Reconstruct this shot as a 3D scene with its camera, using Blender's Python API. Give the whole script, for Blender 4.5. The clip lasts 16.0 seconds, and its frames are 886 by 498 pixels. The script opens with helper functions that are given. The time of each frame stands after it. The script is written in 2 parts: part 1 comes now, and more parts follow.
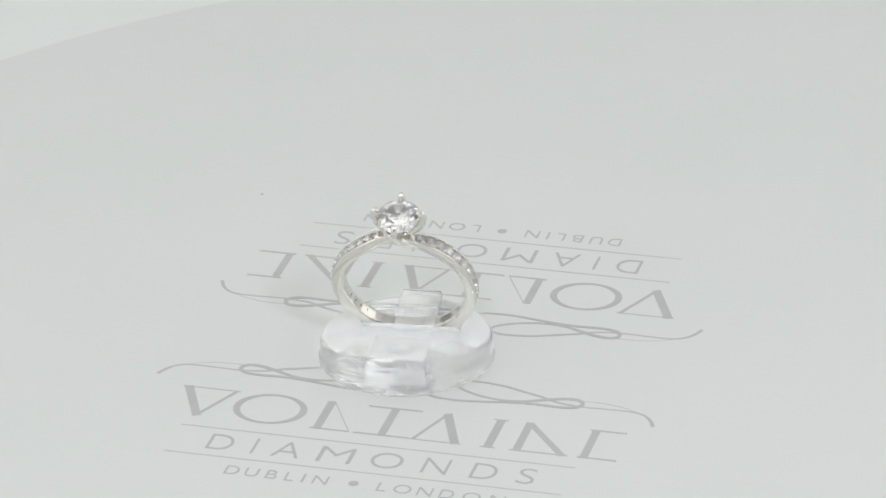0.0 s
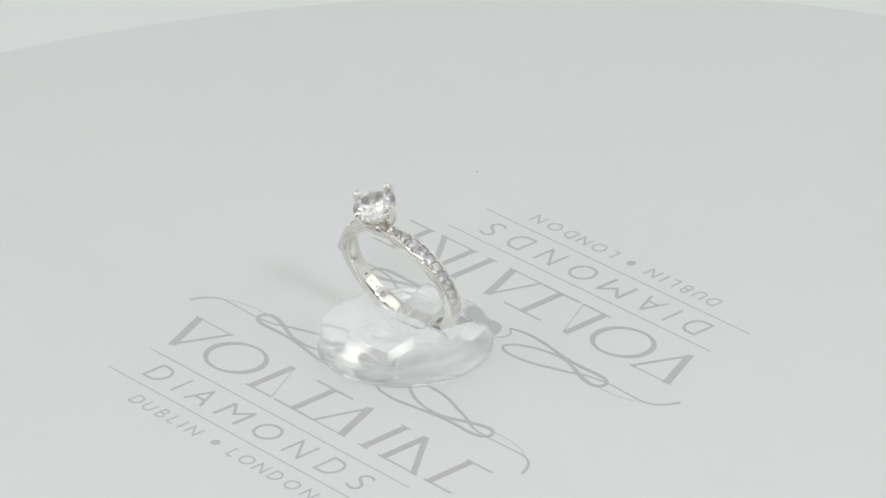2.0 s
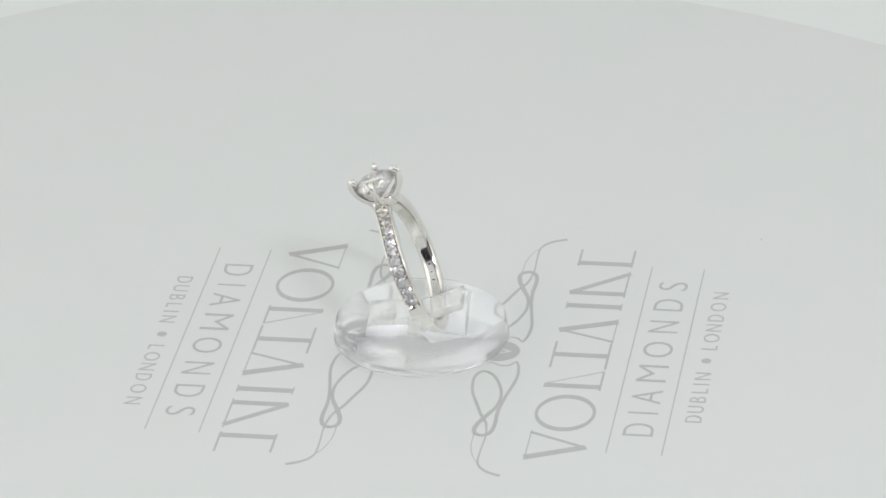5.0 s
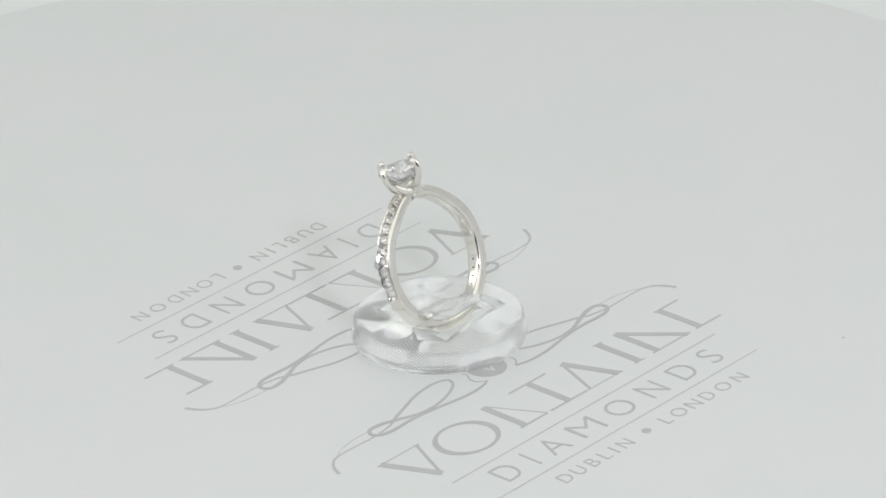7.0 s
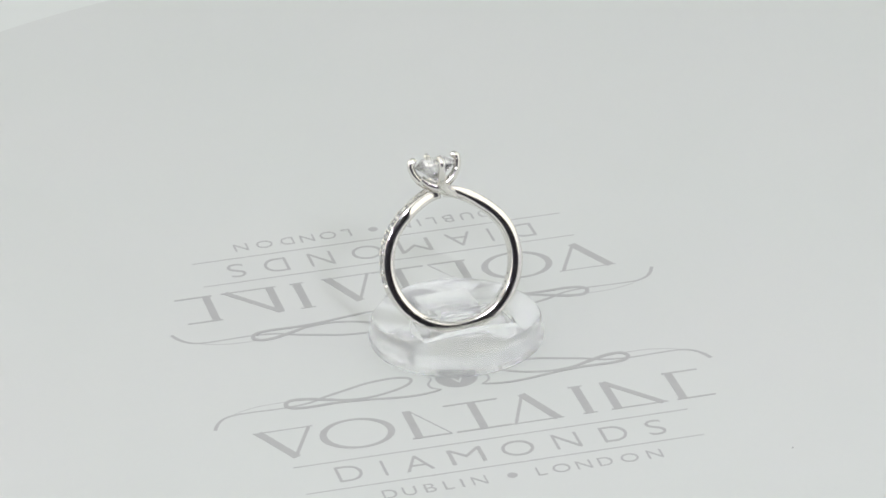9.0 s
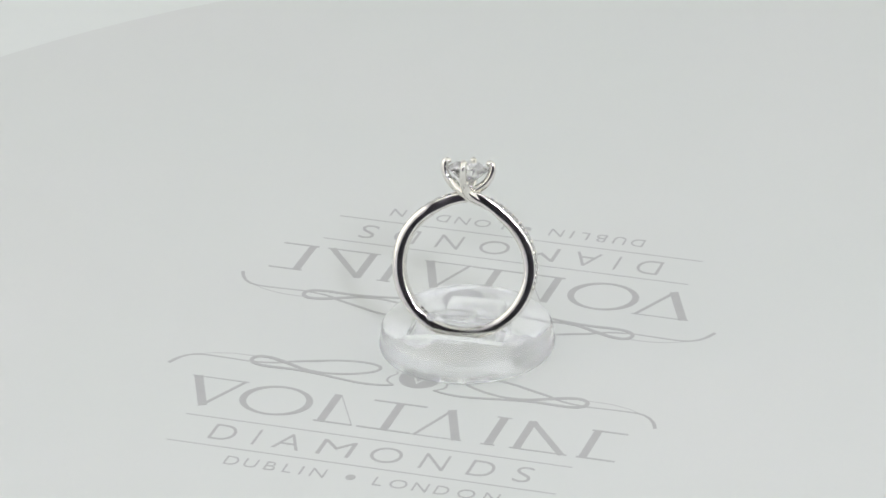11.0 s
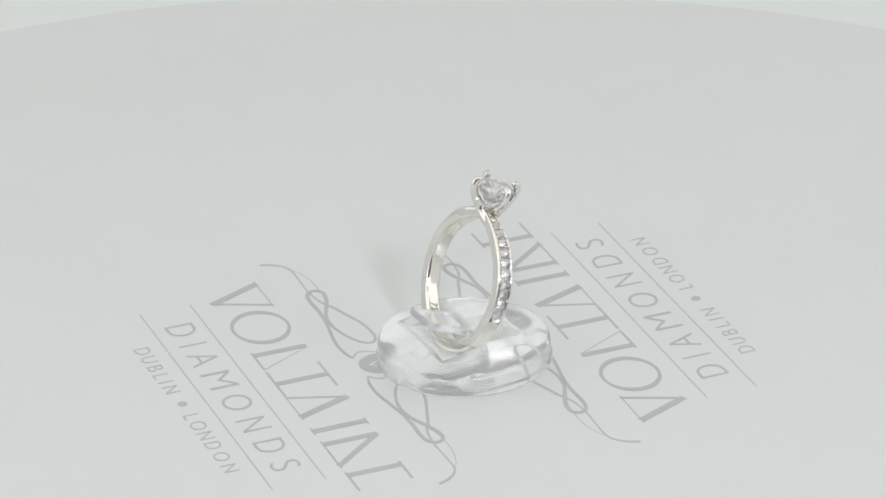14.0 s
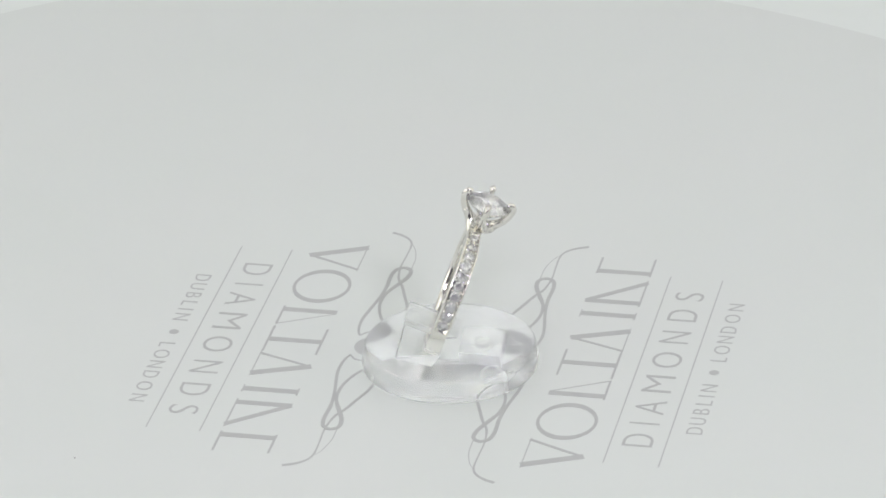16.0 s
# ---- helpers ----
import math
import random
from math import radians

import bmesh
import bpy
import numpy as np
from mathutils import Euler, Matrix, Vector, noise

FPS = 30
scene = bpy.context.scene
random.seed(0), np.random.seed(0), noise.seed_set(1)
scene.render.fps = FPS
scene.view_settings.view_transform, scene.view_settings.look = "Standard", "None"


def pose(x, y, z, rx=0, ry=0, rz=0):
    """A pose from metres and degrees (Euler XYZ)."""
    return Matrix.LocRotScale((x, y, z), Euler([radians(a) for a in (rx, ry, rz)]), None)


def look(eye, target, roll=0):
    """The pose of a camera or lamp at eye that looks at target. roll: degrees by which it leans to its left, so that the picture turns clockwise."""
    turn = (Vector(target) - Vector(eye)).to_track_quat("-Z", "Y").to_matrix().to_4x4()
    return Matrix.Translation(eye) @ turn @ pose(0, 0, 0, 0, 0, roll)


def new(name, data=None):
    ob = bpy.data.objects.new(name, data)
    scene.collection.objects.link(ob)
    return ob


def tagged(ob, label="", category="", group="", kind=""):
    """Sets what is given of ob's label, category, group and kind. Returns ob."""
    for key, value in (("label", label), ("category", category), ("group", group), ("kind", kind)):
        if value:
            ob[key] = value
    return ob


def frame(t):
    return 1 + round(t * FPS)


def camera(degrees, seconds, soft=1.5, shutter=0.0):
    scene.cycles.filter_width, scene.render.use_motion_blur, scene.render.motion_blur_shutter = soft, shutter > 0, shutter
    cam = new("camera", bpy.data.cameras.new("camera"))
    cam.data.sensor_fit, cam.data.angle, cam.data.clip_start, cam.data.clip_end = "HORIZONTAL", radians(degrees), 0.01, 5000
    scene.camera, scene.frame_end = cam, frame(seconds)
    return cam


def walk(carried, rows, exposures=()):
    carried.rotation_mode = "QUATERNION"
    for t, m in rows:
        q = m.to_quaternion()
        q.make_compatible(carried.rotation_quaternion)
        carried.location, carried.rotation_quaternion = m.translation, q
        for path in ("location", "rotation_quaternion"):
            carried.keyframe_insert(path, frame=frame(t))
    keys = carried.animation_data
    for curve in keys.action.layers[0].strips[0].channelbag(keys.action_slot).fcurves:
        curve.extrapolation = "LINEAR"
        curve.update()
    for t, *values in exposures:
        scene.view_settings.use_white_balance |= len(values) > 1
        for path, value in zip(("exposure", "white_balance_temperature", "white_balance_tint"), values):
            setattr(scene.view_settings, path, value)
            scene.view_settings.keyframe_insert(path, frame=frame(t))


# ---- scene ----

MM = 0.001
TABLE_TOP = -0.0034
cam = camera(9.789, 16.0, 1.7)
EYE, AIM = (0.0, -0.65891, 0.34765), (0.00131, 0.00662, 0.01285)
walk(cam, [(0.0, look(EYE, AIM, -1.597)), (16.0, look(EYE, AIM, -1.597))], [(0.0, -0.43), (16.0, -0.43)])

# ---- light ----
world = bpy.data.worlds.new("room_air")
world.use_nodes = True
world.node_tree.nodes["Background"].inputs["Color"].default_value = (0.80, 0.83, 0.85, 1)
world.node_tree.nodes["Background"].inputs["Strength"].default_value = 0.05
scene.world = world


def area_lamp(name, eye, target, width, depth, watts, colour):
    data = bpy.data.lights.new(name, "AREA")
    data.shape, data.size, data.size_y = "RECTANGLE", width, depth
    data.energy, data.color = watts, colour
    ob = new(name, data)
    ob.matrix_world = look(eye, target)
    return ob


# Added overhead fill, out of view, set forward to lift the board's front.
area_lamp("overhead_fill_light", (0.0, -0.265, 0.79), (0, -0.265, 0), 0.80, 0.56, 1.32, (0.968, 1.0, 0.87))
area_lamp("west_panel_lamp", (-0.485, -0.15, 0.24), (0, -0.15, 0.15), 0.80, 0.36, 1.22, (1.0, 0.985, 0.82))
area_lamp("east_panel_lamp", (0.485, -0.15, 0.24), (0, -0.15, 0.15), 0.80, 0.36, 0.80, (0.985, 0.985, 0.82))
# Added violet strip, out of view, only to put sparkle in the stones.
area_lamp("sparkle_helper_light", (0.0, -0.46, 0.74), (0, 0, 0.02), 0.60, 0.008, 0.42, (0.52, 0.42, 1.0))
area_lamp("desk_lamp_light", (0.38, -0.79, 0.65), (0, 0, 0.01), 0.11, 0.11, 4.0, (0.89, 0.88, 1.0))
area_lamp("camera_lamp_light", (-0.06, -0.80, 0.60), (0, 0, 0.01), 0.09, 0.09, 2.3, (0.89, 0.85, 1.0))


# ---- materials ----
def shader(name, colour, rough, metal=0.0, **extra):
    m = bpy.data.materials.new(name)
    m.use_nodes = True
    b = m.node_tree.nodes["Principled BSDF"]
    b.inputs["Base Color"].default_value = (*colour, 1)
    b.inputs["Roughness"].default_value = rough
    b.inputs["Metallic"].default_value = metal
    for key, value in extra.items():
        b.inputs[key.replace("_", " ")].default_value = value
    return m


def vary(m, scale_big, scale_fine, low, high, bump=0.0, distance=0.0001):
    """Mottling at two scales on the base colour, and a fine relief."""
    t = m.node_tree
    b = t.nodes["Principled BSDF"]
    co = t.nodes.new("ShaderNodeTexCoord")
    a, f = t.nodes.new("ShaderNodeTexNoise"), t.nodes.new("ShaderNodeTexNoise")
    a.inputs["Scale"].default_value, f.inputs["Scale"].default_value = scale_big, scale_fine
    f.inputs["Detail"].default_value = 4
    mix = t.nodes.new("ShaderNodeMix")
    mix.data_type = "FLOAT"
    mix.inputs[0].default_value = 0.35
    ramp = t.nodes.new("ShaderNodeValToRGB")
    ramp.color_ramp.elements[0].position, ramp.color_ramp.elements[1].position = 0.3, 0.7
    ramp.color_ramp.elements[0].color, ramp.color_ramp.elements[1].color = (*low, 1), (*high, 1)
    for n in (a, f):
        t.links.new(co.outputs["Object"], n.inputs["Vector"])
    t.links.new(a.outputs["Fac"], mix.inputs[2])
    t.links.new(f.outputs["Fac"], mix.inputs[3])
    t.links.new(mix.outputs[0], ramp.inputs["Fac"])
    t.links.new(ramp.outputs["Color"], b.inputs["Base Color"])
    if bump:
        bn = t.nodes.new("ShaderNodeBump")
        bn.inputs["Strength"].default_value, bn.inputs["Distance"].default_value = bump, distance
        t.links.new(f.outputs["Fac"], bn.inputs["Height"])
        t.links.new(bn.outputs["Normal"], b.inputs["Normal"])
    return m


BOARD = vary(shader("satin_white_card", (0.77, 0.785, 0.765), 0.48), 22, 900, (0.662, 0.698, 0.658), (0.68, 0.70, 0.668), 0.05, 0.00002)
INK = vary(shader("silver_grey_ink", (0.5, 0.51, 0.5), 0.42), 300, 2500, (0.437, 0.446, 0.432), (0.477, 0.486, 0.467))
TABLE = vary(shader("white_table_laminate", (0.86, 0.87, 0.86), 0.5), 6, 300, (0.73, 0.768, 0.728), (0.752, 0.784, 0.748), 0.03)
WALL = vary(shader("grey_wall_paint", (0.2, 0.19, 0.22), 0.8), 2, 120, (0.17, 0.16, 0.20), (0.22, 0.21, 0.25), 0.1)
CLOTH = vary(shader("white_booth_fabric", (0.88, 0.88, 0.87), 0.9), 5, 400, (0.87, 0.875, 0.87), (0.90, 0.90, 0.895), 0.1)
GOLD = vary(shader("white_gold", (0.82, 0.80, 0.75), 0.10, 1.0), 400, 6000, (0.78, 0.76, 0.71), (0.84, 0.82, 0.775), 0.06, 0.000004)
STAMP = shader("oxidised_stamp", (0.07, 0.07, 0.065), 0.8, 0.0)
GEM = shader("diamond", (1, 1, 0.985), 0.0, 0.0, Transmission_Weight=0.94, IOR=2.42)
ACRYLIC = shader("clear_acrylic", (0.94, 0.955, 0.93), 0.08, 0.0, Transmission_Weight=0.87, IOR=1.42)
DUST = vary(shader("dark_dust", (0.06, 0.06, 0.06), 0.9), 3000, 20000, (0.20, 0.20, 0.20), (0.28, 0.27, 0.26))


# ---- building blocks ----
def mesh_of(name, bm, material, smooth=False):
    me = bpy.data.meshes.new(name)
    bmesh.ops.recalc_face_normals(bm, faces=bm.faces)
    bm.to_mesh(me)
    bm.free()
    me.materials.append(material)
    for f in me.polygons:
        f.use_smooth = smooth
    return me


def part(name, bm, material, parent, label="", smooth=False):
    ob = new(name, bm if isinstance(bm, bpy.types.Mesh) else mesh_of(name, bm, material, smooth))
    ob.parent = parent
    if label:
        tagged(ob, label)
    return ob


def box(bm, lo, hi):
    vs = [bm.verts.new((x, y, z)) for x in (lo[0], hi[0]) for y in (lo[1], hi[1]) for z in (lo[2], hi[2])]
    for f in ((0, 1, 3, 2), (4, 6, 7, 5), (0, 4, 5, 1), (2, 3, 7, 6), (0, 2, 6, 4), (1, 5, 7, 3)):
        bm.faces.new([vs[i] for i in f])


def spline(points, steps):
    """A smooth curve through points (tuples of any length), by Catmull-Rom."""
    p = [np.array(q, float) for q in points]
    p = [2 * p[0] - p[1]] + p + [2 * p[-1] - p[-2]]
    out = []
    for i in range(1, len(p) - 2):
        for k in range(steps):
            t = k / steps
            a, b, c, d = p[i - 1], p[i], p[i + 1], p[i + 2]
            out.append(0.5 * (2 * b + (c - a) * t + (2 * a - 5 * b + 4 * c - d) * t * t + (3 * b - a - 3 * c + d) * t ** 3))
    out.append(p[-2])
    return out


def tube(bm, path, radii, sides=12, flat=1.0, side=None):
    """A round bar along a path of points, with its own radius at each, closed by caps."""
    path = [Vector(q) for q in path]
    rings = []
    for i, q in enumerate(path):
        d = (path[min(i + 1, len(path) - 1)] - path[max(i - 1, 0)]).normalized()
        a = (side or Vector((0, 1, 0))) 
        u = d.cross(a)
        u = u.normalized() if u.length > 1e-6 else Vector((1, 0, 0))
        w = u.cross(d).normalized()
        rings.append([bm.verts.new(q + float(radii[i]) * (math.cos(2 * math.pi * k / sides) * u + flat * math.sin(2 * math.pi * k / sides) * w)) for k in range(sides)])
    for r, s in zip(rings, rings[1:]):
        for k in range(sides):
            bm.faces.new((r[k], r[(k + 1) % sides], s[(k + 1) % sides], s[k]))
    bm.faces.new(rings[0][::-1])
    bm.faces.new(rings[-1])


def ball(bm, centre, radius, rows=8, sides=12):
    bmesh.ops.create_uvsphere(bm, u_segments=sides, v_segments=rows, radius=radius, matrix=Matrix.Translation(centre))


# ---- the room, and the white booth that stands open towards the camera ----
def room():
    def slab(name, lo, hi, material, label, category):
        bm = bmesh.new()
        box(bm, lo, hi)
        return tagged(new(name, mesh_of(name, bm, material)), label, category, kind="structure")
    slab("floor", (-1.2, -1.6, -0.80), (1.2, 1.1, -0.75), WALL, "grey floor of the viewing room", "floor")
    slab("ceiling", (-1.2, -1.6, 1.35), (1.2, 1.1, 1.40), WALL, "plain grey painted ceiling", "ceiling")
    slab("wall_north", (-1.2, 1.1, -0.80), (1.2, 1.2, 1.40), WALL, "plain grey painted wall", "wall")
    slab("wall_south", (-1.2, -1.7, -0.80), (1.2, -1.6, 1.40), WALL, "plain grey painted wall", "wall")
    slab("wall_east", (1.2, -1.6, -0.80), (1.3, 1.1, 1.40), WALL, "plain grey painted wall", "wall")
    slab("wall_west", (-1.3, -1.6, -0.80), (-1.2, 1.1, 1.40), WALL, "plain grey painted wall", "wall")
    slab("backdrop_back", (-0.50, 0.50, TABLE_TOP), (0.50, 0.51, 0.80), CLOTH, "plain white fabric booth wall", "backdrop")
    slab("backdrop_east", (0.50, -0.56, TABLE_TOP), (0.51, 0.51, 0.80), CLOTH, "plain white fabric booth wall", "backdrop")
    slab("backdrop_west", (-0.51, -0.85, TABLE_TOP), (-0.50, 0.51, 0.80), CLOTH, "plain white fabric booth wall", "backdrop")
    # Added reflector: an unseen white flap that whitens the diamond's dark facets.
    slab("reflector_front", (-0.50, -0.57, 0.62), (0.50, -0.56, 0.80), CLOTH, "plain white reflector flap added out of view", "backdrop")
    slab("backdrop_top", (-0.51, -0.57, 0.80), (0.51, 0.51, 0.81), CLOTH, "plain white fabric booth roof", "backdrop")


def table():
    root = tagged(new("table"), "plain white laminate table under the printed board", "table")
    root.location = (0, 0.1, -0.75)
    bm = bmesh.new()
    box(bm, (-0.8, -0.95, 0.75 + TABLE_TOP - 0.03), (0.8, 0.6, 0.75 + TABLE_TOP))
    bmesh.ops.bevel(bm, geom=list(bm.edges), offset=0.003, segments=2, affect="EDGES")
    part("tabletop", bm, TABLE, root)
    for x in (-0.74, 0.74):
        for y in (-0.89, 0.54):
            bm = bmesh.new()
            box(bm, (x - 0.025, y - 0.025, 0.0), (x + 0.025, y + 0.025, 0.75 + TABLE_TOP - 0.03))
            part("leg", bm, TABLE, root)


# ---- the turning board and its print (millimetres, text along x) ----
TEXT_TURN = -16.16
CENTRE = (-0.81, -0.59)


def board():
    """Oval card with a rounded rim; its long axis is turned against the print."""
    root = tagged(new("display_board"), "oval satin white card printed twice in silver grey on a table", "display board")
    bm = bmesh.new()
    rings = []
    for dr, z in ((-0.4, -3.4), (0.0, -3.0), (0.0, -0.5), (-0.15, -0.15), (-0.5, 0.0)):
        ring = []
        for k in range(240):
            a = 2 * math.pi * k / 240
            c, s = math.cos(a), math.sin(a)
            n = 2.0 / 2.14
            x, y = (142.1 + dr) * abs(c) ** n * math.copysign(1, c), (126.0 + dr) * abs(s) ** n * math.copysign(1, s)
            t = radians(43.3)
            ring.append(bm.verts.new(((0.8 + x * math.cos(t) - y * math.sin(t)) * MM, (-0.4 + x * math.sin(t) + y * math.cos(t)) * MM, z * MM)))
        rings.append(ring)
    for r, s in zip(rings, rings[1:]):
        for k in range(240):
            bm.faces.new((r[k], r[(k + 1) % 240], s[(k + 1) % 240], s[k]))
    bm.faces.new(rings[0][::-1])
    bm.faces.new(rings[-1])
    part("card", bm, BOARD, root)
    return root


INK_H = 0.03


def ink_poly(bm, pts, z0=0.012):
    """A flat shape of ink with a little body, from corner points in millimetres."""
    lo = [bm.verts.new((x * MM, y * MM, 0.004 * MM)) for x, y in pts]
    hi = [bm.verts.new((x * MM, y * MM, (z0 + INK_H) * MM)) for x, y in pts]
    n = len(pts)
    for k in range(n):
        bm.faces.new((lo[k], lo[(k + 1) % n], hi[(k + 1) % n], hi[k]))
    bm.faces.new(hi)


def ink_bar(bm, a, b, w, w2=None, z0=0.012):
    """A straight stroke from a to b, w wide at a and w2 at b."""
    a, b = Vector(a), Vector(b)
    n = (b - a).normalized()
    n = Vector((-n.y, n.x))
    w2 = w if w2 is None else w2
    ink_poly(bm, [a + n * w / 2, a - n * w / 2, b - n * w2 / 2, b + n * w2 / 2], z0)


def ink_oval(bm, cx, cy, rx, ry, wx, wy, tilt=0.0, n=56):
    """An oval ring, thicker on its flanks than on top."""
    rows = []
    for sx, sy, z in ((rx, ry, 0.004), (rx, ry, 0.042), (rx - wx, ry - wy, 0.042), (rx - wx, ry - wy, 0.004)):
        rows.append([])
        for k in range(n):
            a = 2 * math.pi * k / n
            x, y = sx * math.cos(a), sy * math.sin(a)
            if sx < rx:
                t = radians(tilt)
                x, y = x * math.cos(t) - y * math.sin(t), x * math.sin(t) + y * math.cos(t)
            rows[-1].append(bm.verts.new(((cx + x) * MM, (cy + y) * MM, z * MM)))
    for r, s in zip(rows, rows[1:]):
        for k in range(n):
            bm.faces.new((r[k], r[(k + 1) % n], s[(k + 1) % n], s[k]))


def ink_ribbon(bm, pts, widths, z_from=0.03, z_to=0.09, steps=10):
    """A curved stroke; it rises a little along its way, so that it crosses itself cleanly."""
    rows = spline([(x, y, w) for (x, y), w in zip(pts, widths)], steps)
    prev = None
    n = len(rows)
    for i, (x, y, w) in enumerate(rows):
        a, b = rows[max(i - 1, 0)], rows[min(i + 1, n - 1)]
        d = Vector((b[0] - a[0], b[1] - a[1])).normalized()
        z = z_from + (z_to - z_from) * i / n
        vs = []
        for s, h in ((1, 0.004), (1, z), (-1, z), (-1, 0.004)):
            vs.append(bm.verts.new(((x - s * d.y * w / 2) * MM, (y + s * d.x * w / 2) * MM, h * MM)))
        if prev:
            for k in range(3):
                bm.faces.new((prev[k], prev[k + 1], vs[k + 1], vs[k]))
        prev = vs


def glyph_mesh(ch, width, height, thin):
    """One capital of the built-in font, fitted to a width and height in millimetres, centred on x, standing on y = 0."""
    cu = bpy.data.curves.new("letter", "FONT")
    cu.body, cu.size, cu.offset, cu.extrude = ch, 1.0, -thin, 0.004
    ob = bpy.data.objects.new("letter_source", cu)
    scene.collection.objects.link(ob)
    bpy.context.view_layer.update()
    me = bpy.data.meshes.new_from_object(ob.evaluated_get(bpy.context.evaluated_depsgraph_get()))
    bpy.data.objects.remove(ob)
    bpy.data.curves.remove(cu)
    co = np.array([v.co[:] for v in me.vertices])
    lo, hi = co.min(0), co.max(0)
    for v in me.vertices:
        v.co = ((v.co.x - (lo[0] + hi[0]) / 2) / (hi[0] - lo[0]) * width * MM, (v.co.y - lo[1]) / (hi[1] - lo[1]) * height * MM,
                (v.co.z - lo[2]) / (hi[2] - lo[2]) * INK_H * MM + 0.008 * MM)
    return me


def print_block(root):
    """One printed block: emblem with scrolls, a row of plain shapes for the name, two rules and two lines of words."""
    made = []

    def add(name, bm, label=""):
        made.append(part(name, bm, INK, root, label))

    # emblem
    bm = bmesh.new()
    ink_poly(bm, [(-0.1 + 3.05 * math.cos(a * math.pi / 24), -9.75 + 3.05 * math.sin(a * math.pi / 24)) for a in range(48)], 0.0)
    add("emblem", bm, "round silver grey printed emblem")
    bm = bmesh.new()
    ink_poly(bm, [(-0.95, -9.9), (-0.1, -11.6), (0.75, -9.9), (0.45, -9.9), (-0.1, -11.0), (-0.65, -9.9)], 0.02)
    made.append(part("emblem_notch", bm, BOARD, root, "small white wedge in the emblem"))
    # scrolls, mirrored
    main = [(-36.4, -15.0), (-35.6, -13.3), (-34.4, -12.0), (-32.6, -11.35), (-29.0, -11.35), (-25.5, -11.45), (-21.8, -11.0), (-19.2, -9.9), (-16.5, -9.0),
            (-12.6, -7.75), (-8.6, -7.4), (-6.5, -8.2), (-7.0, -9.7), (-9.6, -11.1), (-13.2, -11.95), (-16.6, -11.75), (-19.5, -10.7), (-22.2, -9.75), (-24.3, -9.65),
            (-25.2, -10.7), (-24.4, -11.85), (-22.2, -12.25), (-18.4, -12.15), (-14.7, -12.45), (-8.5, -13.4), (-5.0, -13.3), (-3.0, -12.75)]
    widths = [0.55, 0.5, 0.35, 0.28, 0.22, 0.25, 0.35, 0.45, 0.45, 0.42, 0.42, 0.45, 0.45, 0.42, 0.42, 0.5, 0.65, 0.65, 0.6, 0.6, 0.6, 0.55, 0.5, 0.45, 0.42, 0.36, 0.25]
    fine = [(-33.6, -11.7), (-31.6, -10.6), (-28.6, -9.85), (-26.0, -9.75), (-24.3, -9.8)]
    hook = [(-3.0, -12.75), (-4.2, -11.8), (-4.35, -10.6), (-3.6, -9.3), (-3.9, -8.6)]
    for s in (1, -1):
        for pts, ws, z in ((main, widths, 0.03), (fine, [0.08, 0.12, 0.14, 0.14, 0.2], 0.012), (hook, [0.25, 0.35, 0.32, 0.25, 0.15], 0.016)):
            bm = bmesh.new()
            ink_ribbon(bm, [(s * x - 0.1, y) for x, y in pts], ws, z, z + (0.06 if pts is main else 0.004))
            add("scroll", bm)
    # the name, as plain shapes
    lo, hi = -25.75, -17.55

    def shape(*strokes):
        bm = bmesh.new()
        for i, (a, b, w) in enumerate(strokes):
            ink_bar(bm, a, b, w, z0=0.012 + 0.003 * i)
        add("name_shape", bm)
    shape(((-30.9, hi), (-27.2, lo), 1.25), ((-27.2, lo + 0.4), (-23.6, hi), 0.5), ((-31.7, hi - 0.1), (-23.1, hi - 0.1), 0.16))
    bm = bmesh.new()
    ink_oval(bm, -17.6, -21.65, 5.35, 4.3, 1.05, 0.45, 0)
    add("name_shape", bm)
    shape(((-9.6, lo), (-9.6, hi), 1.15), ((-10.6, lo + 0.15), (-4.9, lo + 0.15), 0.3), ((-9.2, hi), (-4.95, lo + 0.2), 0.12))
    shape(((-0.2, lo), (-0.2, hi), 1.15), ((-4.2, hi - 0.15), (3.7, hi - 0.15), 0.32), ((-4.2, lo + 0.15), (3.7, lo + 0.15), 0.32))
    shape(((4.3, lo), (7.4, hi), 0.45), ((7.3, hi), (10.5, lo), 1.25), ((3.7, lo + 0.08), (11.3, lo + 0.08), 0.16))
    shape(((15.15, lo), (15.15, hi), 1.2), ((14.1, lo + 0.1), (16.2, lo + 0.1), 0.2), ((14.1, hi - 0.1), (16.2, hi - 0.1), 0.2))
    shape(((19.3, lo), (19.3, hi), 1.15), ((19.3, hi - 0.1), (25.9, lo), 0.9), ((18.3, lo + 0.12), (26.6, lo + 0.12), 0.24))
    shape(((28.9, lo), (28.9, hi), 1.15), ((28.0, hi - 0.15), (33.2, hi - 0.15), 0.32), ((28.0, lo + 0.15), (33.6, lo + 0.15), 0.32))
    # rules
    for y in (-28.7, -36.45):
        bm = bmesh.new()
        ink_bar(bm, (-28.5, y), (28.5, y), 0.17, z0=0.0)
        add("rule", bm)
    # words
    for ch, x, w in zip("DIAMONDS", (-21.4, -16.5, -11.7, -4.7, 2.65, 9.7, 16.6, 22.6), (3.6, 0.36, 4.0, 4.9, 4.6, 3.6, 3.6, 2.5)):
        ob = part("letter", glyph_mesh(ch, w, 4.25, 0.013), INK, root)
        ob.data.materials.clear()
        ob.data.materials.append(INK)
        ob.location = (x * MM, -34.6 * MM, 0)
        made.append(ob)
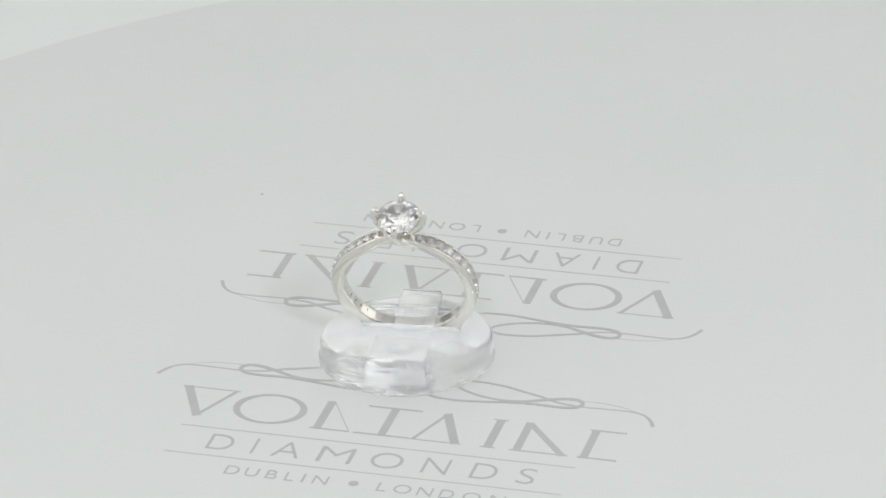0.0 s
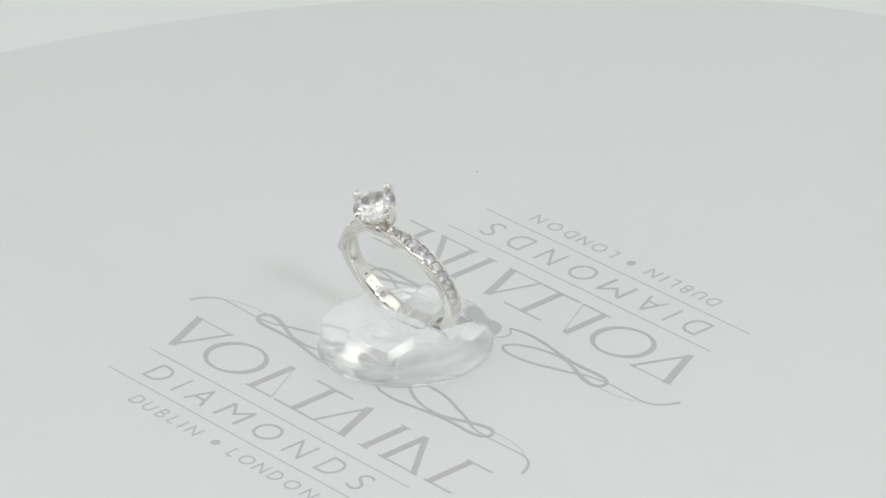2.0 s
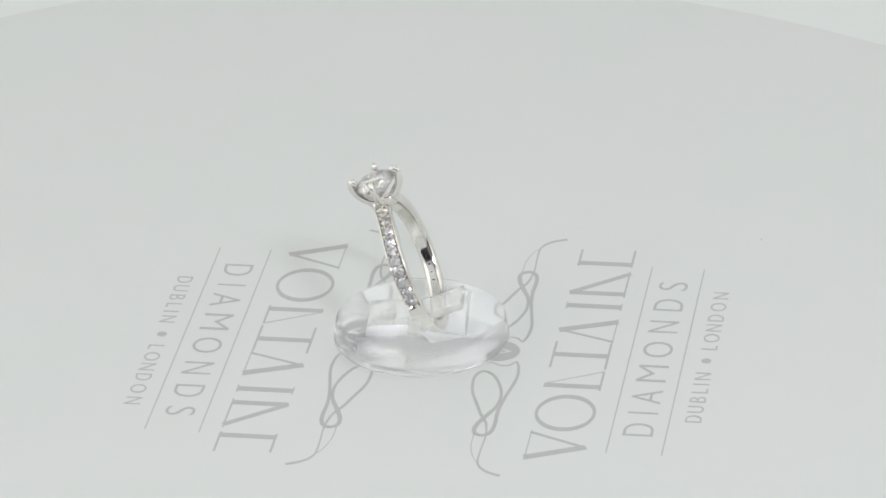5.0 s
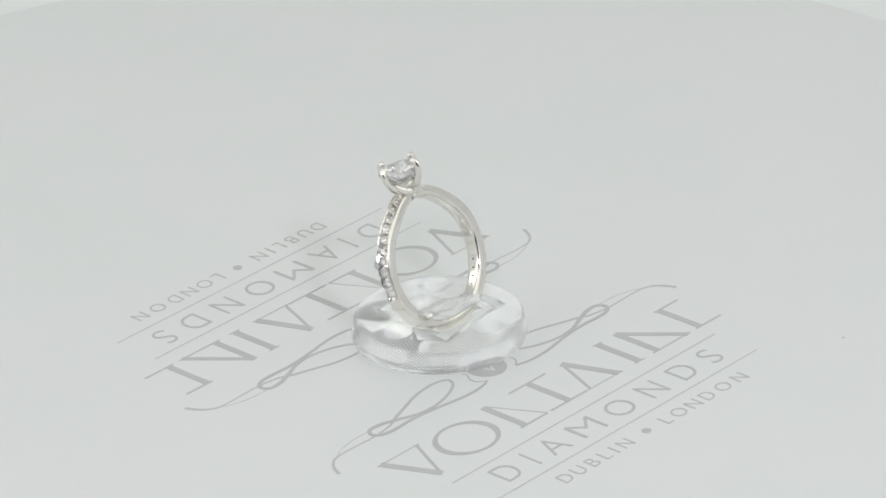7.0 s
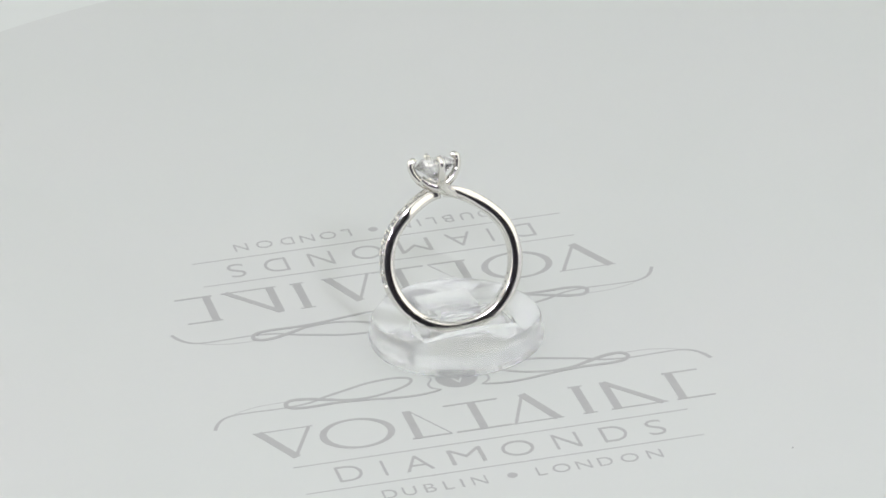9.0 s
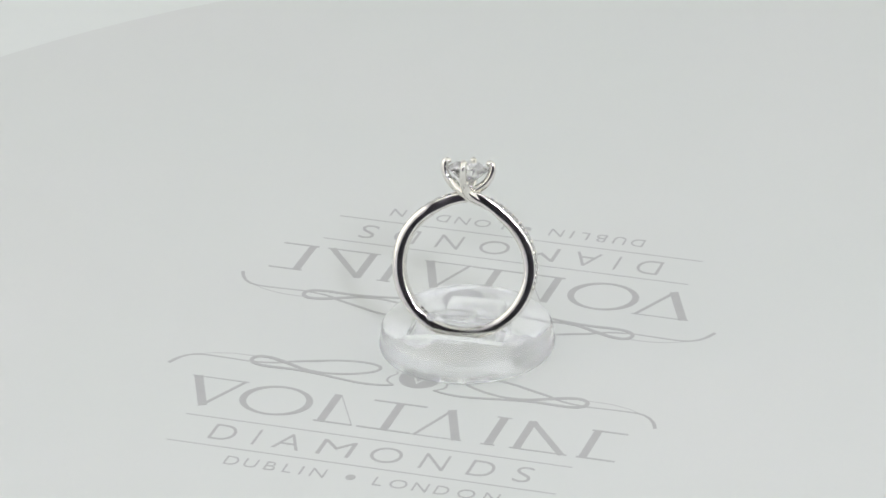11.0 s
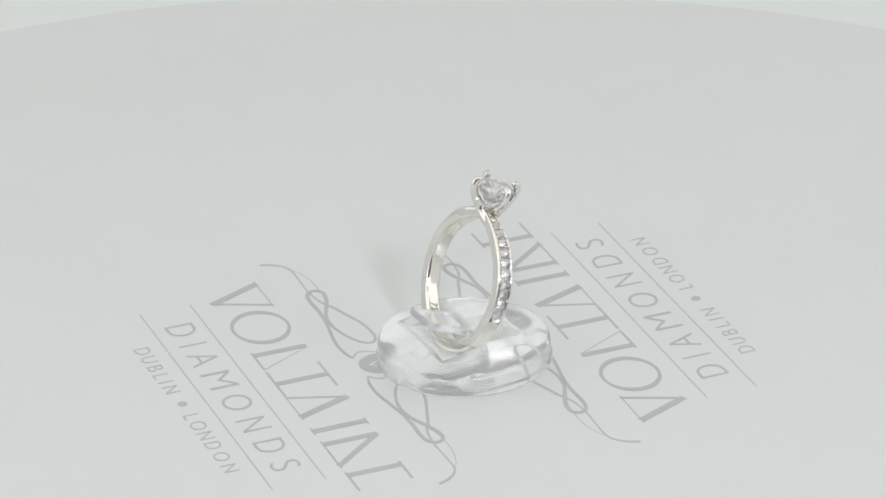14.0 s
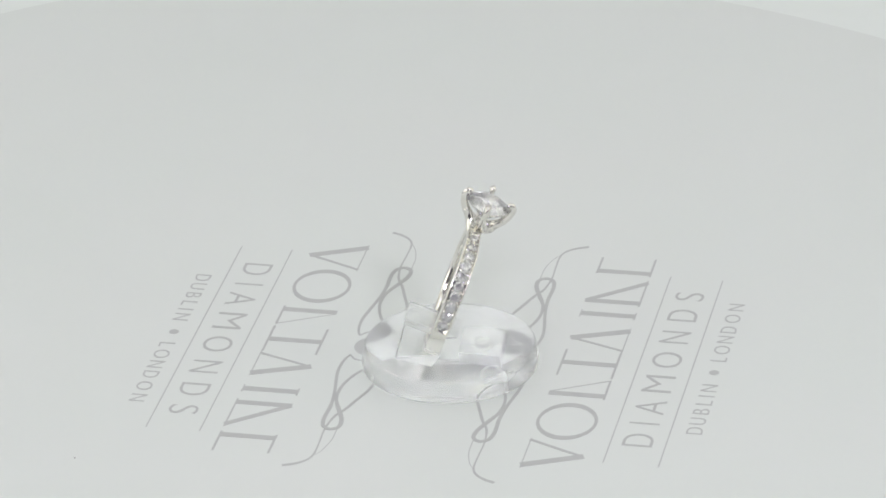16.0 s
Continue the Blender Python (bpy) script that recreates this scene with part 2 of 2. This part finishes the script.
    for word, xs in (("DUBLIN", (-17.5, -14.7, -11.8, -9.2, -7.25, -4.8)), ("LONDON", (4.0, 6.9, 10.1, 13.2, 16.7, 20.3))):
        for ch, x in zip(word, xs):
            w = {"D": 2.0, "U": 1.9, "B": 1.6, "L": 1.3, "I": 0.3, "N": 2.1, "O": 2.5}[ch]
            ob = part("letter", glyph_mesh(ch, w, 2.3, 0.008), INK, root)
            ob.data.materials.clear()
            ob.data.materials.append(INK)
            ob.location = (x * MM, -40.9 * MM, 0)
            made.append(ob)
    bm = bmesh.new()
    ink_poly(bm, [(-0.1 + 0.72 * math.cos(a * math.pi / 12), -39.7 + 0.72 * math.sin(a * math.pi / 12)) for a in range(24)], 0.0)
    add("dot", bm)
    return made


def printed_board():
    root = board()
    made = print_block(root)
    spots = {ob.name: ob.location.copy() for ob in made}
    for turn in (0, 180):
        m = pose(CENTRE[0] * MM, CENTRE[1] * MM, 0, 0, 0, TEXT_TURN + turn)
        for ob in made:
            o = ob
            if turn:
                o = ob.copy()
                scene.collection.objects.link(o)
            o.matrix_local = m @ Matrix.Translation(spots[ob.name])
    return root


# ---- the clear stand ----
STAND = (-4.33, -1.65)


def solid(ob, tool, how):
    """Joins a tool's solid to ob's mesh, or cuts it out, for good."""
    mod = ob.modifiers.new("shape", "BOOLEAN")
    mod.operation, mod.object, mod.solver = how, tool, "EXACT"
    bpy.context.view_layer.update()
    me = bpy.data.meshes.new_from_object(ob.evaluated_get(bpy.context.evaluated_depsgraph_get()))
    ob.modifiers.clear()
    ob.data = me
    bpy.data.objects.remove(tool)


def stand():
    """A thick clear disc with a flange and a faceted crown, a sloping tongue that reaches through the ring, and a slot in which the ring stands."""
    root = tagged(new("ring_stand"), "clear acrylic disc ring stand with a sloping tongue", "ring stand")
    bm = bmesh.new()
    seg, sides = 120, 12
    rings = []
    profile = ((12.25, 0.03, 0), (12.55, 0.15, 0), (12.68, 0.4, 0), (12.68, 0.85, 0), (12.6, 1.05, 0), (12.48, 1.15, 0), (12.42, 1.3, 0), (12.4, 2.7, 0),
               (12.3, 3.1, 0), (12.05, 3.45, 0.1), (11.65, 3.72, 0.4), (11.2, 3.9, 1), (7.8, 4.7, 1), (7.4, 4.75, 0.9), (3.0, 4.8, 0.5))
    for r, z, facet in profile:
        ring = []
        for k in range(seg):
            a = 2 * math.pi * k / seg
            w = (a % (2 * math.pi / sides)) - math.pi / sides
            q = r * (1 - facet + facet * math.cos(math.pi / sides) / math.cos(w) * 1.012)      # flat facets round the crown
            ring.append(bm.verts.new((q * math.cos(a) * MM, q * math.sin(a) * MM, z * MM)))
        rings.append(ring)
    for r, q in zip(rings, rings[1:]):
        for k in range(seg):
            bm.faces.new((r[k], r[(k + 1) % seg], q[(k + 1) % seg], q[k]))
    bm.faces.new(rings[0][::-1])
    bm.faces.new(rings[-1])
    body = part("dome", bm, ACRYLIC, root)
    upright = Matrix.Translation(RING_POSE_IN_STAND.translation) @ pose(0, 0, 0, 0, 0, -11.3)

    def tool(shape, matrix, how):
        t = new("shaping_tool", mesh_of("shaping_tool", shape, ACRYLIC))
        t.matrix_world = matrix
        solid(body, t, how)
    # slot along the ring, leaning as the ring does
    bm = bmesh.new()
    box(bm, (-7.05 * MM, -1.45 * MM, -10.62 * MM), (7.05 * MM, 4.2 * MM, -3.5 * MM))
    tool(bm, RING_POSE_IN_STAND, "DIFFERENCE")
    # hollow in the underside below the tongue's front, with a roof that falls towards the rim
    bm = bmesh.new()
    lo, hi = -14.0, (-9.35, -9.75)
    vs = [bm.verts.new((x * MM, y * MM, z * MM)) for x in (-4.3, 3.6) for y, z in ((-6.6, lo), (-0.9, lo), (-0.9, hi[0]), (-6.6, hi[1]))]
    for f in ((0, 1, 2, 3), (7, 6, 5, 4), (0, 4, 5, 1), (1, 5, 6, 2), (2, 6, 7, 3), (3, 7, 4, 0)):
        bm.faces.new([vs[i] for i in f])
    tool(bm, upright, "DIFFERENCE")
    # the tongue, one piece with the disc: it slopes up through the ring and holds it down
    bm = bmesh.new()
    box(bm, (-1.9 * MM, 0.0, -1.1 * MM), (4.0 * MM, 11.2 * MM, 0.0))
    bmesh.ops.bevel(bm, geom=list(bm.edges), offset=0.15 * MM, segments=2, affect="EDGES")
    tool(bm, upright @ pose(0, -3.5 * MM, -8.57 * MM, 22.0, 0, 0), "UNION")
    body.data.set_sharp_from_angle(angle=radians(13))
    for f in body.data.polygons:
        f.use_smooth = True
    body.visible_shadow = False
    # oval mould mark in the hollow's roof
    bm = bmesh.new()
    bmesh.ops.create_uvsphere(bm, u_segments=20, v_segments=10, radius=1.0)
    for v in bm.verts:
        v.co = Vector((v.co.x * 1.7, v.co.y * 1.2, v.co.z * 0.28)) * MM
    mark = part("mould_mark", bm, ACRYLIC, root, "small oval moulded mark", True)
    mark.matrix_local = upright @ pose(-0.3 * MM, -3.9 * MM, -9.9 * MM)
    mark.visible_shadow = False
    return root


# ---- the ring: x along the shoulders, y along the finger, z towards the stone (millimetres) ----
RING_TURN = Matrix(((0.981, 0.182, -0.071), (-0.196, 0.913, -0.358), (0.0, 0.365, 0.931))).to_quaternion().to_matrix().to_4x4()
RING_AT = (-4.25, -2.46, 12.17)
RING_POSE = Matrix.Translation([c * MM for c in RING_AT]) @ RING_TURN
RING_POSE_IN_STAND = Matrix.Translation((-STAND[0] * MM, -STAND[1] * MM, 0)) @ RING_POSE


def gem_mesh(r, table, crown, pavilion, sides, girdle):
    """A brilliant cut: table, star and main facets, girdle and pavilion."""
    bm = bmesh.new()
    top = [bm.verts.new((table * math.cos(2 * math.pi * (k + 0.5) / sides), table * math.sin(2 * math.pi * (k + 0.5) / sides), crown)) for k in range(sides)]
    rm, hm = (table + r) / 2 * 1.03, crown * 0.56
    mid = [bm.verts.new((rm * math.cos(2 * math.pi * k / sides), rm * math.sin(2 * math.pi * k / sides), hm)) for k in range(sides)]
    n = sides * 2
    g1 = [bm.verts.new((r * math.cos(2 * math.pi * k / n), r * math.sin(2 * math.pi * k / n), girdle / 2)) for k in range(n)]
    g0 = [bm.verts.new((r * math.cos(2 * math.pi * k / n), r * math.sin(2 * math.pi * k / n), -girdle / 2)) for k in range(n)]
    rl = r * 0.24
    low = [bm.verts.new((rl * math.cos(2 * math.pi * (k + 0.5) / sides), rl * math.sin(2 * math.pi * (k + 0.5) / sides), -(r - rl) * pavilion / r)) for k in range(sides)]
    tip = bm.verts.new((0, 0, -pavilion))
    bm.faces.new(top)
    for k in range(sides):
        j = (k + 1) % sides
        bm.faces.new((top[k - 1], mid[k], top[k]))
        bm.faces.new((top[k], mid[k], g1[2 * k + 1]))
        bm.faces.new((top[k], g1[2 * k + 1], mid[j]))
        bm.faces.new((mid[k], g1[2 * k], g1[2 * k + 1]))
        bm.faces.new((mid[j], g1[2 * k + 1], g1[(2 * k + 2) % n]))
        bm.faces.new((g0[2 * k], low[k - 1], low[k]))
        bm.faces.new((g0[2 * k], low[k], g0[2 * k + 1]))
        bm.faces.new((g0[2 * k + 1], low[k], g0[(2 * k + 2) % n]))
        bm.faces.new((low[k - 1], tip, low[k]))
    for k in range(n):
        bm.faces.new((g0[k], g0[(k + 1) % n], g1[(k + 1) % n], g1[k]))
    for v in bm.verts:
        v.co *= MM
    return mesh_of("gem", bm, GEM)


R_OUT, R_IN = 10.48, 8.78


def shoulder_dip(th):
    """One shoulder of the hand-made band sits a little flatter than the other."""
    return 0.32 * math.exp(-((th + 138) / 26) ** 2) + 0.12 * math.exp(-((th - 142) / 18) ** 2) - 0.22 * math.exp(-((abs(th) - 178) / 12) ** 2)


def ring():
    root = tagged(new("engagement_ring"), "polished white gold ring with round diamond and pave shoulders", "ring")
    # shank: an open-topped hoop with a comfort section, narrowing under the head
    bm = bmesh.new()
    rows = []
    N = 160
    for i in range(N + 1):
        th = -178 + 356 * i / N          # degrees from the bottom, the head at 180
        a = radians(th)
        up = abs(th) / 174
        k = min(1.0, max(0.0, (up - 0.82) / 0.18))
        k = k * k * (3 - 2 * k)
        half = 1.27 - 0.15 * (1 - up) - 0.24 * k
        sweep = -math.copysign(0.4, th) * k       # the shoulders pass each other under the head
        dip = shoulder_dip(th)
        ro, ri = R_OUT + 0.1 * k - dip, R_IN + 0.3 * k - dip
        groove = 0.75 * min(1.0, max(0.0, (up - 0.44) / 0.02)) * min(1.0, max(0.0, (0.975 - up) / 0.04))
        mid = (ro + ri) / 2
        flank = [(0.35, ri), (0.62, ri), (0.88, ri + 0.09), (0.955, ri + 0.24), (0.985, ri + 0.45), (1.0, mid + 0.1), (0.985, ro - 0.42), (0.955, ro - 0.2), (0.915, ro - 0.06), (0.86, ro), (0.76, ro), (0.70, ro - groove)]
        sec = [(half * y, r) for y, r in flank] + [(-half * y, r) for y, r in reversed(flank)]
        twist = -math.copysign(0.22, th) * k      # one edge of each shoulder rises into the head
        rows.append([bm.verts.new(((r + twist * y) * math.sin(a) * MM, (y + sweep) * MM, -(r + twist * y) * math.cos(a) * MM)) for y, r in sec])
    m = len(rows[0])
    for r, s in zip(rows, rows[1:]):
        for k in range(m):
            bm.faces.new((r[k], r[(k + 1) % m], s[(k + 1) % m], s[k]))
    bm.faces.new(rows[0][::-1])
    bm.faces.new(rows[-1])
    shank = part("shank", bm, GOLD, root, "polished white gold band", True)
    # pave stones with their beads
    small = gem_mesh(0.79, 0.44, 0.24, 0.64, 8, 0.05)
    bead = None
    for side in (1, -1):
        for i in range(10):
            th = side * (84 + 8.75 * i)
            a = radians(th)
            k = max(0.0, (abs(th) / 174 - 0.82) / 0.18)
            k = k * k * (3 - 2 * k)
            sweep = -side * 0.4 * k
            r = R_OUT + 0.1 * k - 0.06 - shoulder_dip(th)
            s = 1.0 - 0.3 * k
            m4 = Matrix.Translation((r * math.sin(a) * MM, sweep * MM, -r * math.cos(a) * MM)) @ pose(0, 0, 0, 0, 180 - th, 0) @ pose(0, 0, 0, math.degrees(math.atan(-side * 0.22 * k)), 0, 11 + 17 * i)
            stone = part("pave_stone", small, GEM, shank)
            stone.visible_shadow = False
            stone.matrix_local = m4 @ Matrix.Diagonal((s, s, s, 1))
            for dy in (-0.68, 0.68):
                b = radians(th + side * 4.4)
                if bead is None:
                    bb = bmesh.new()
                    ball(bb, (0, 0, 0), 0.19 * MM, 6, 8)
                    bead = mesh_of("bead", bb, GOLD, True)
                o = part("bead", bead, GOLD, shank)
                o.location = ((r + 0.1) * math.sin(b) * MM, (sweep + dy * s) * MM, -(r + 0.1) * math.cos(b) * MM)
    # head: four claws that spring from a small boss
    HX, HZ = 0.40, 0.58
    head = bmesh.new()
    ball(head, (0, 0, 0), 0.85 * MM, 10, 18)
    for v in head.verts:
        v.co.x *= 1.5
        v.co.y *= 1.2
        v.co.z *= 0.8
    boss = part("boss", head, GOLD, root, smooth=True)
    boss.location = (0.1 * MM, 0, 10.35 * MM)
    for ang in (0, 90, 180, 270):
        bm = bmesh.new()
        pts = spline([(0.0, 10.3, 0.62), (1.0, 10.42, 0.62), (2.15, 11.1, 0.62), (3.07, 12.2, 0.58), (3.5, 13.4, 0.54), (3.48, 14.1, 0.52), (3.2, 14.5, 0.48), (2.92, 14.6, 0.36)], 6)
        tube(bm, [(x * MM, 0, z * MM) for x, z, r in pts], [r * MM for x, z, r in pts], 14, 0.85)
        ball(bm, (3.04 * MM, 0, 14.42 * MM), 0.52 * MM)
        claw = part("claw", bm, GOLD, root, smooth=True)
        claw.location = (HX * MM, 0, HZ * MM)
        claw.rotation_euler = (0, 0, radians(ang))
    # each shoulder runs on past the other one and rises into two of the claws
    for s in (1, -1):
        bm = bmesh.new()
        for way in (((-7.2, 0.12, 6.05, 0.40), (-5.9, 0.2, 7.15, 0.50), (-4.4, 0.28, 8.5, 0.52), (-2.6, 0.45, 9.25, 0.66), (-0.9, 0.80, 9.98, 0.82), (0.6, 0.85, 10.75, 0.78), (1.75, 0.45, 11.35, 0.66), (2.75, 0.12, 12.35, 0.56)),
                    ((-2.6, 0.45, 9.28, 0.6), (-1.2, 0.88, 9.85, 0.76), (-0.1, 1.35, 10.65, 0.78), (0.25, 1.95, 11.5, 0.66), (0.3, 2.7, 12.4, 0.56))):
            pts = spline(way, 7)
            tube(bm, [((s * x + (HX if s < 0 else 0) * (1.0 if z > 11 else 0.4)) * MM, s * y * MM, (z - (0.22 if s > 0 else 0.0) * min(1.0, max(0.0, (-x - 1) / 3))) * MM) for x, y, z, r in pts], [r * MM for x, y, z, r in pts], 14)
        part("shoulder", bm, GOLD, root, smooth=True)
    stone = part("diamond", gem_mesh(3.15, 1.75, 0.9, 2.6, 8, 0.1), GEM, root, "clear round brilliant diamond")
    stone.location = (HX * MM, 0, (13.5 + HZ) * MM)
    stone.visible_shadow = False
    stone.rotation_euler = (0, 0, radians(9))
    # stamped marks inside the band
    for j, ch in enumerate("750"):
        me = glyph_mesh(ch, 0.56, 0.95, 0.0)
        me.materials.clear()
        me.materials.append(STAMP)
        ob = part("stamp", me, STAMP, shank, "dark stamped fineness mark" if j == 0 else "")
        th = radians(42 - 4.6 * j)
        ob.matrix_local = Matrix.Translation(((R_IN - 0.02) * math.sin(th) * MM, 0, -(R_IN - 0.02) * math.cos(th) * MM)) @ pose(0, 0, 0, 0, -math.degrees(th), 0) @ pose(0, 0.48 * MM, 0, 0, 0, 180)
    for j in range(4):
        bm = bmesh.new()
        box(bm, (-0.08 * MM, -0.18 * MM, 0), (0.08 * MM, 0.18 * MM, 0.02 * MM))
        ob = part("stamp", bm, STAMP, shank)
        th = radians(-(44 + 8 * j))
        ob.matrix_local = Matrix.Translation(((R_IN - 0.02) * math.sin(th) * MM, 0, -(R_IN - 0.02) * math.cos(th) * MM)) @ pose(0, 0, 0, 0, -math.degrees(th), 0)
    return root


def dust():
    bm = bmesh.new()
    bmesh.ops.create_icosphere(bm, subdivisions=1, radius=0.12 * MM)
    for v in bm.verts:
        v.co = Vector((v.co.x * 1.5, v.co.y, v.co.z * 0.5)) * random.uniform(0.8, 1.15)
    return tagged(new("dust_speck", mesh_of("dust_speck", bm, DUST)), "tiny grey speck of dust lying on the white board", "dust")


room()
table()
turning_board = printed_board()
clear_stand = stand()
gold_ring = ring()
speck = dust()

# ---- what turns ----
SPIN = 16.649
STEPS = [i * 0.25 for i in range(65)]


def motions():
    speck_at = pose(CENTRE[0] * MM, CENTRE[1] * MM, 0, 0, 0, TEXT_TURN) @ Matrix.Translation((-39.0 * MM, 43.9 * MM, 0.11 * MM))
    for thing, rest in ((turning_board, Matrix.Identity(4)), (clear_stand, pose(STAND[0] * MM, STAND[1] * MM, 0)), (gold_ring, RING_POSE), (speck, speck_at)):
        walk(thing, [(t, pose(0, 0, 0, 0, 0, -SPIN * t) @ rest) for t in STEPS])


motions()
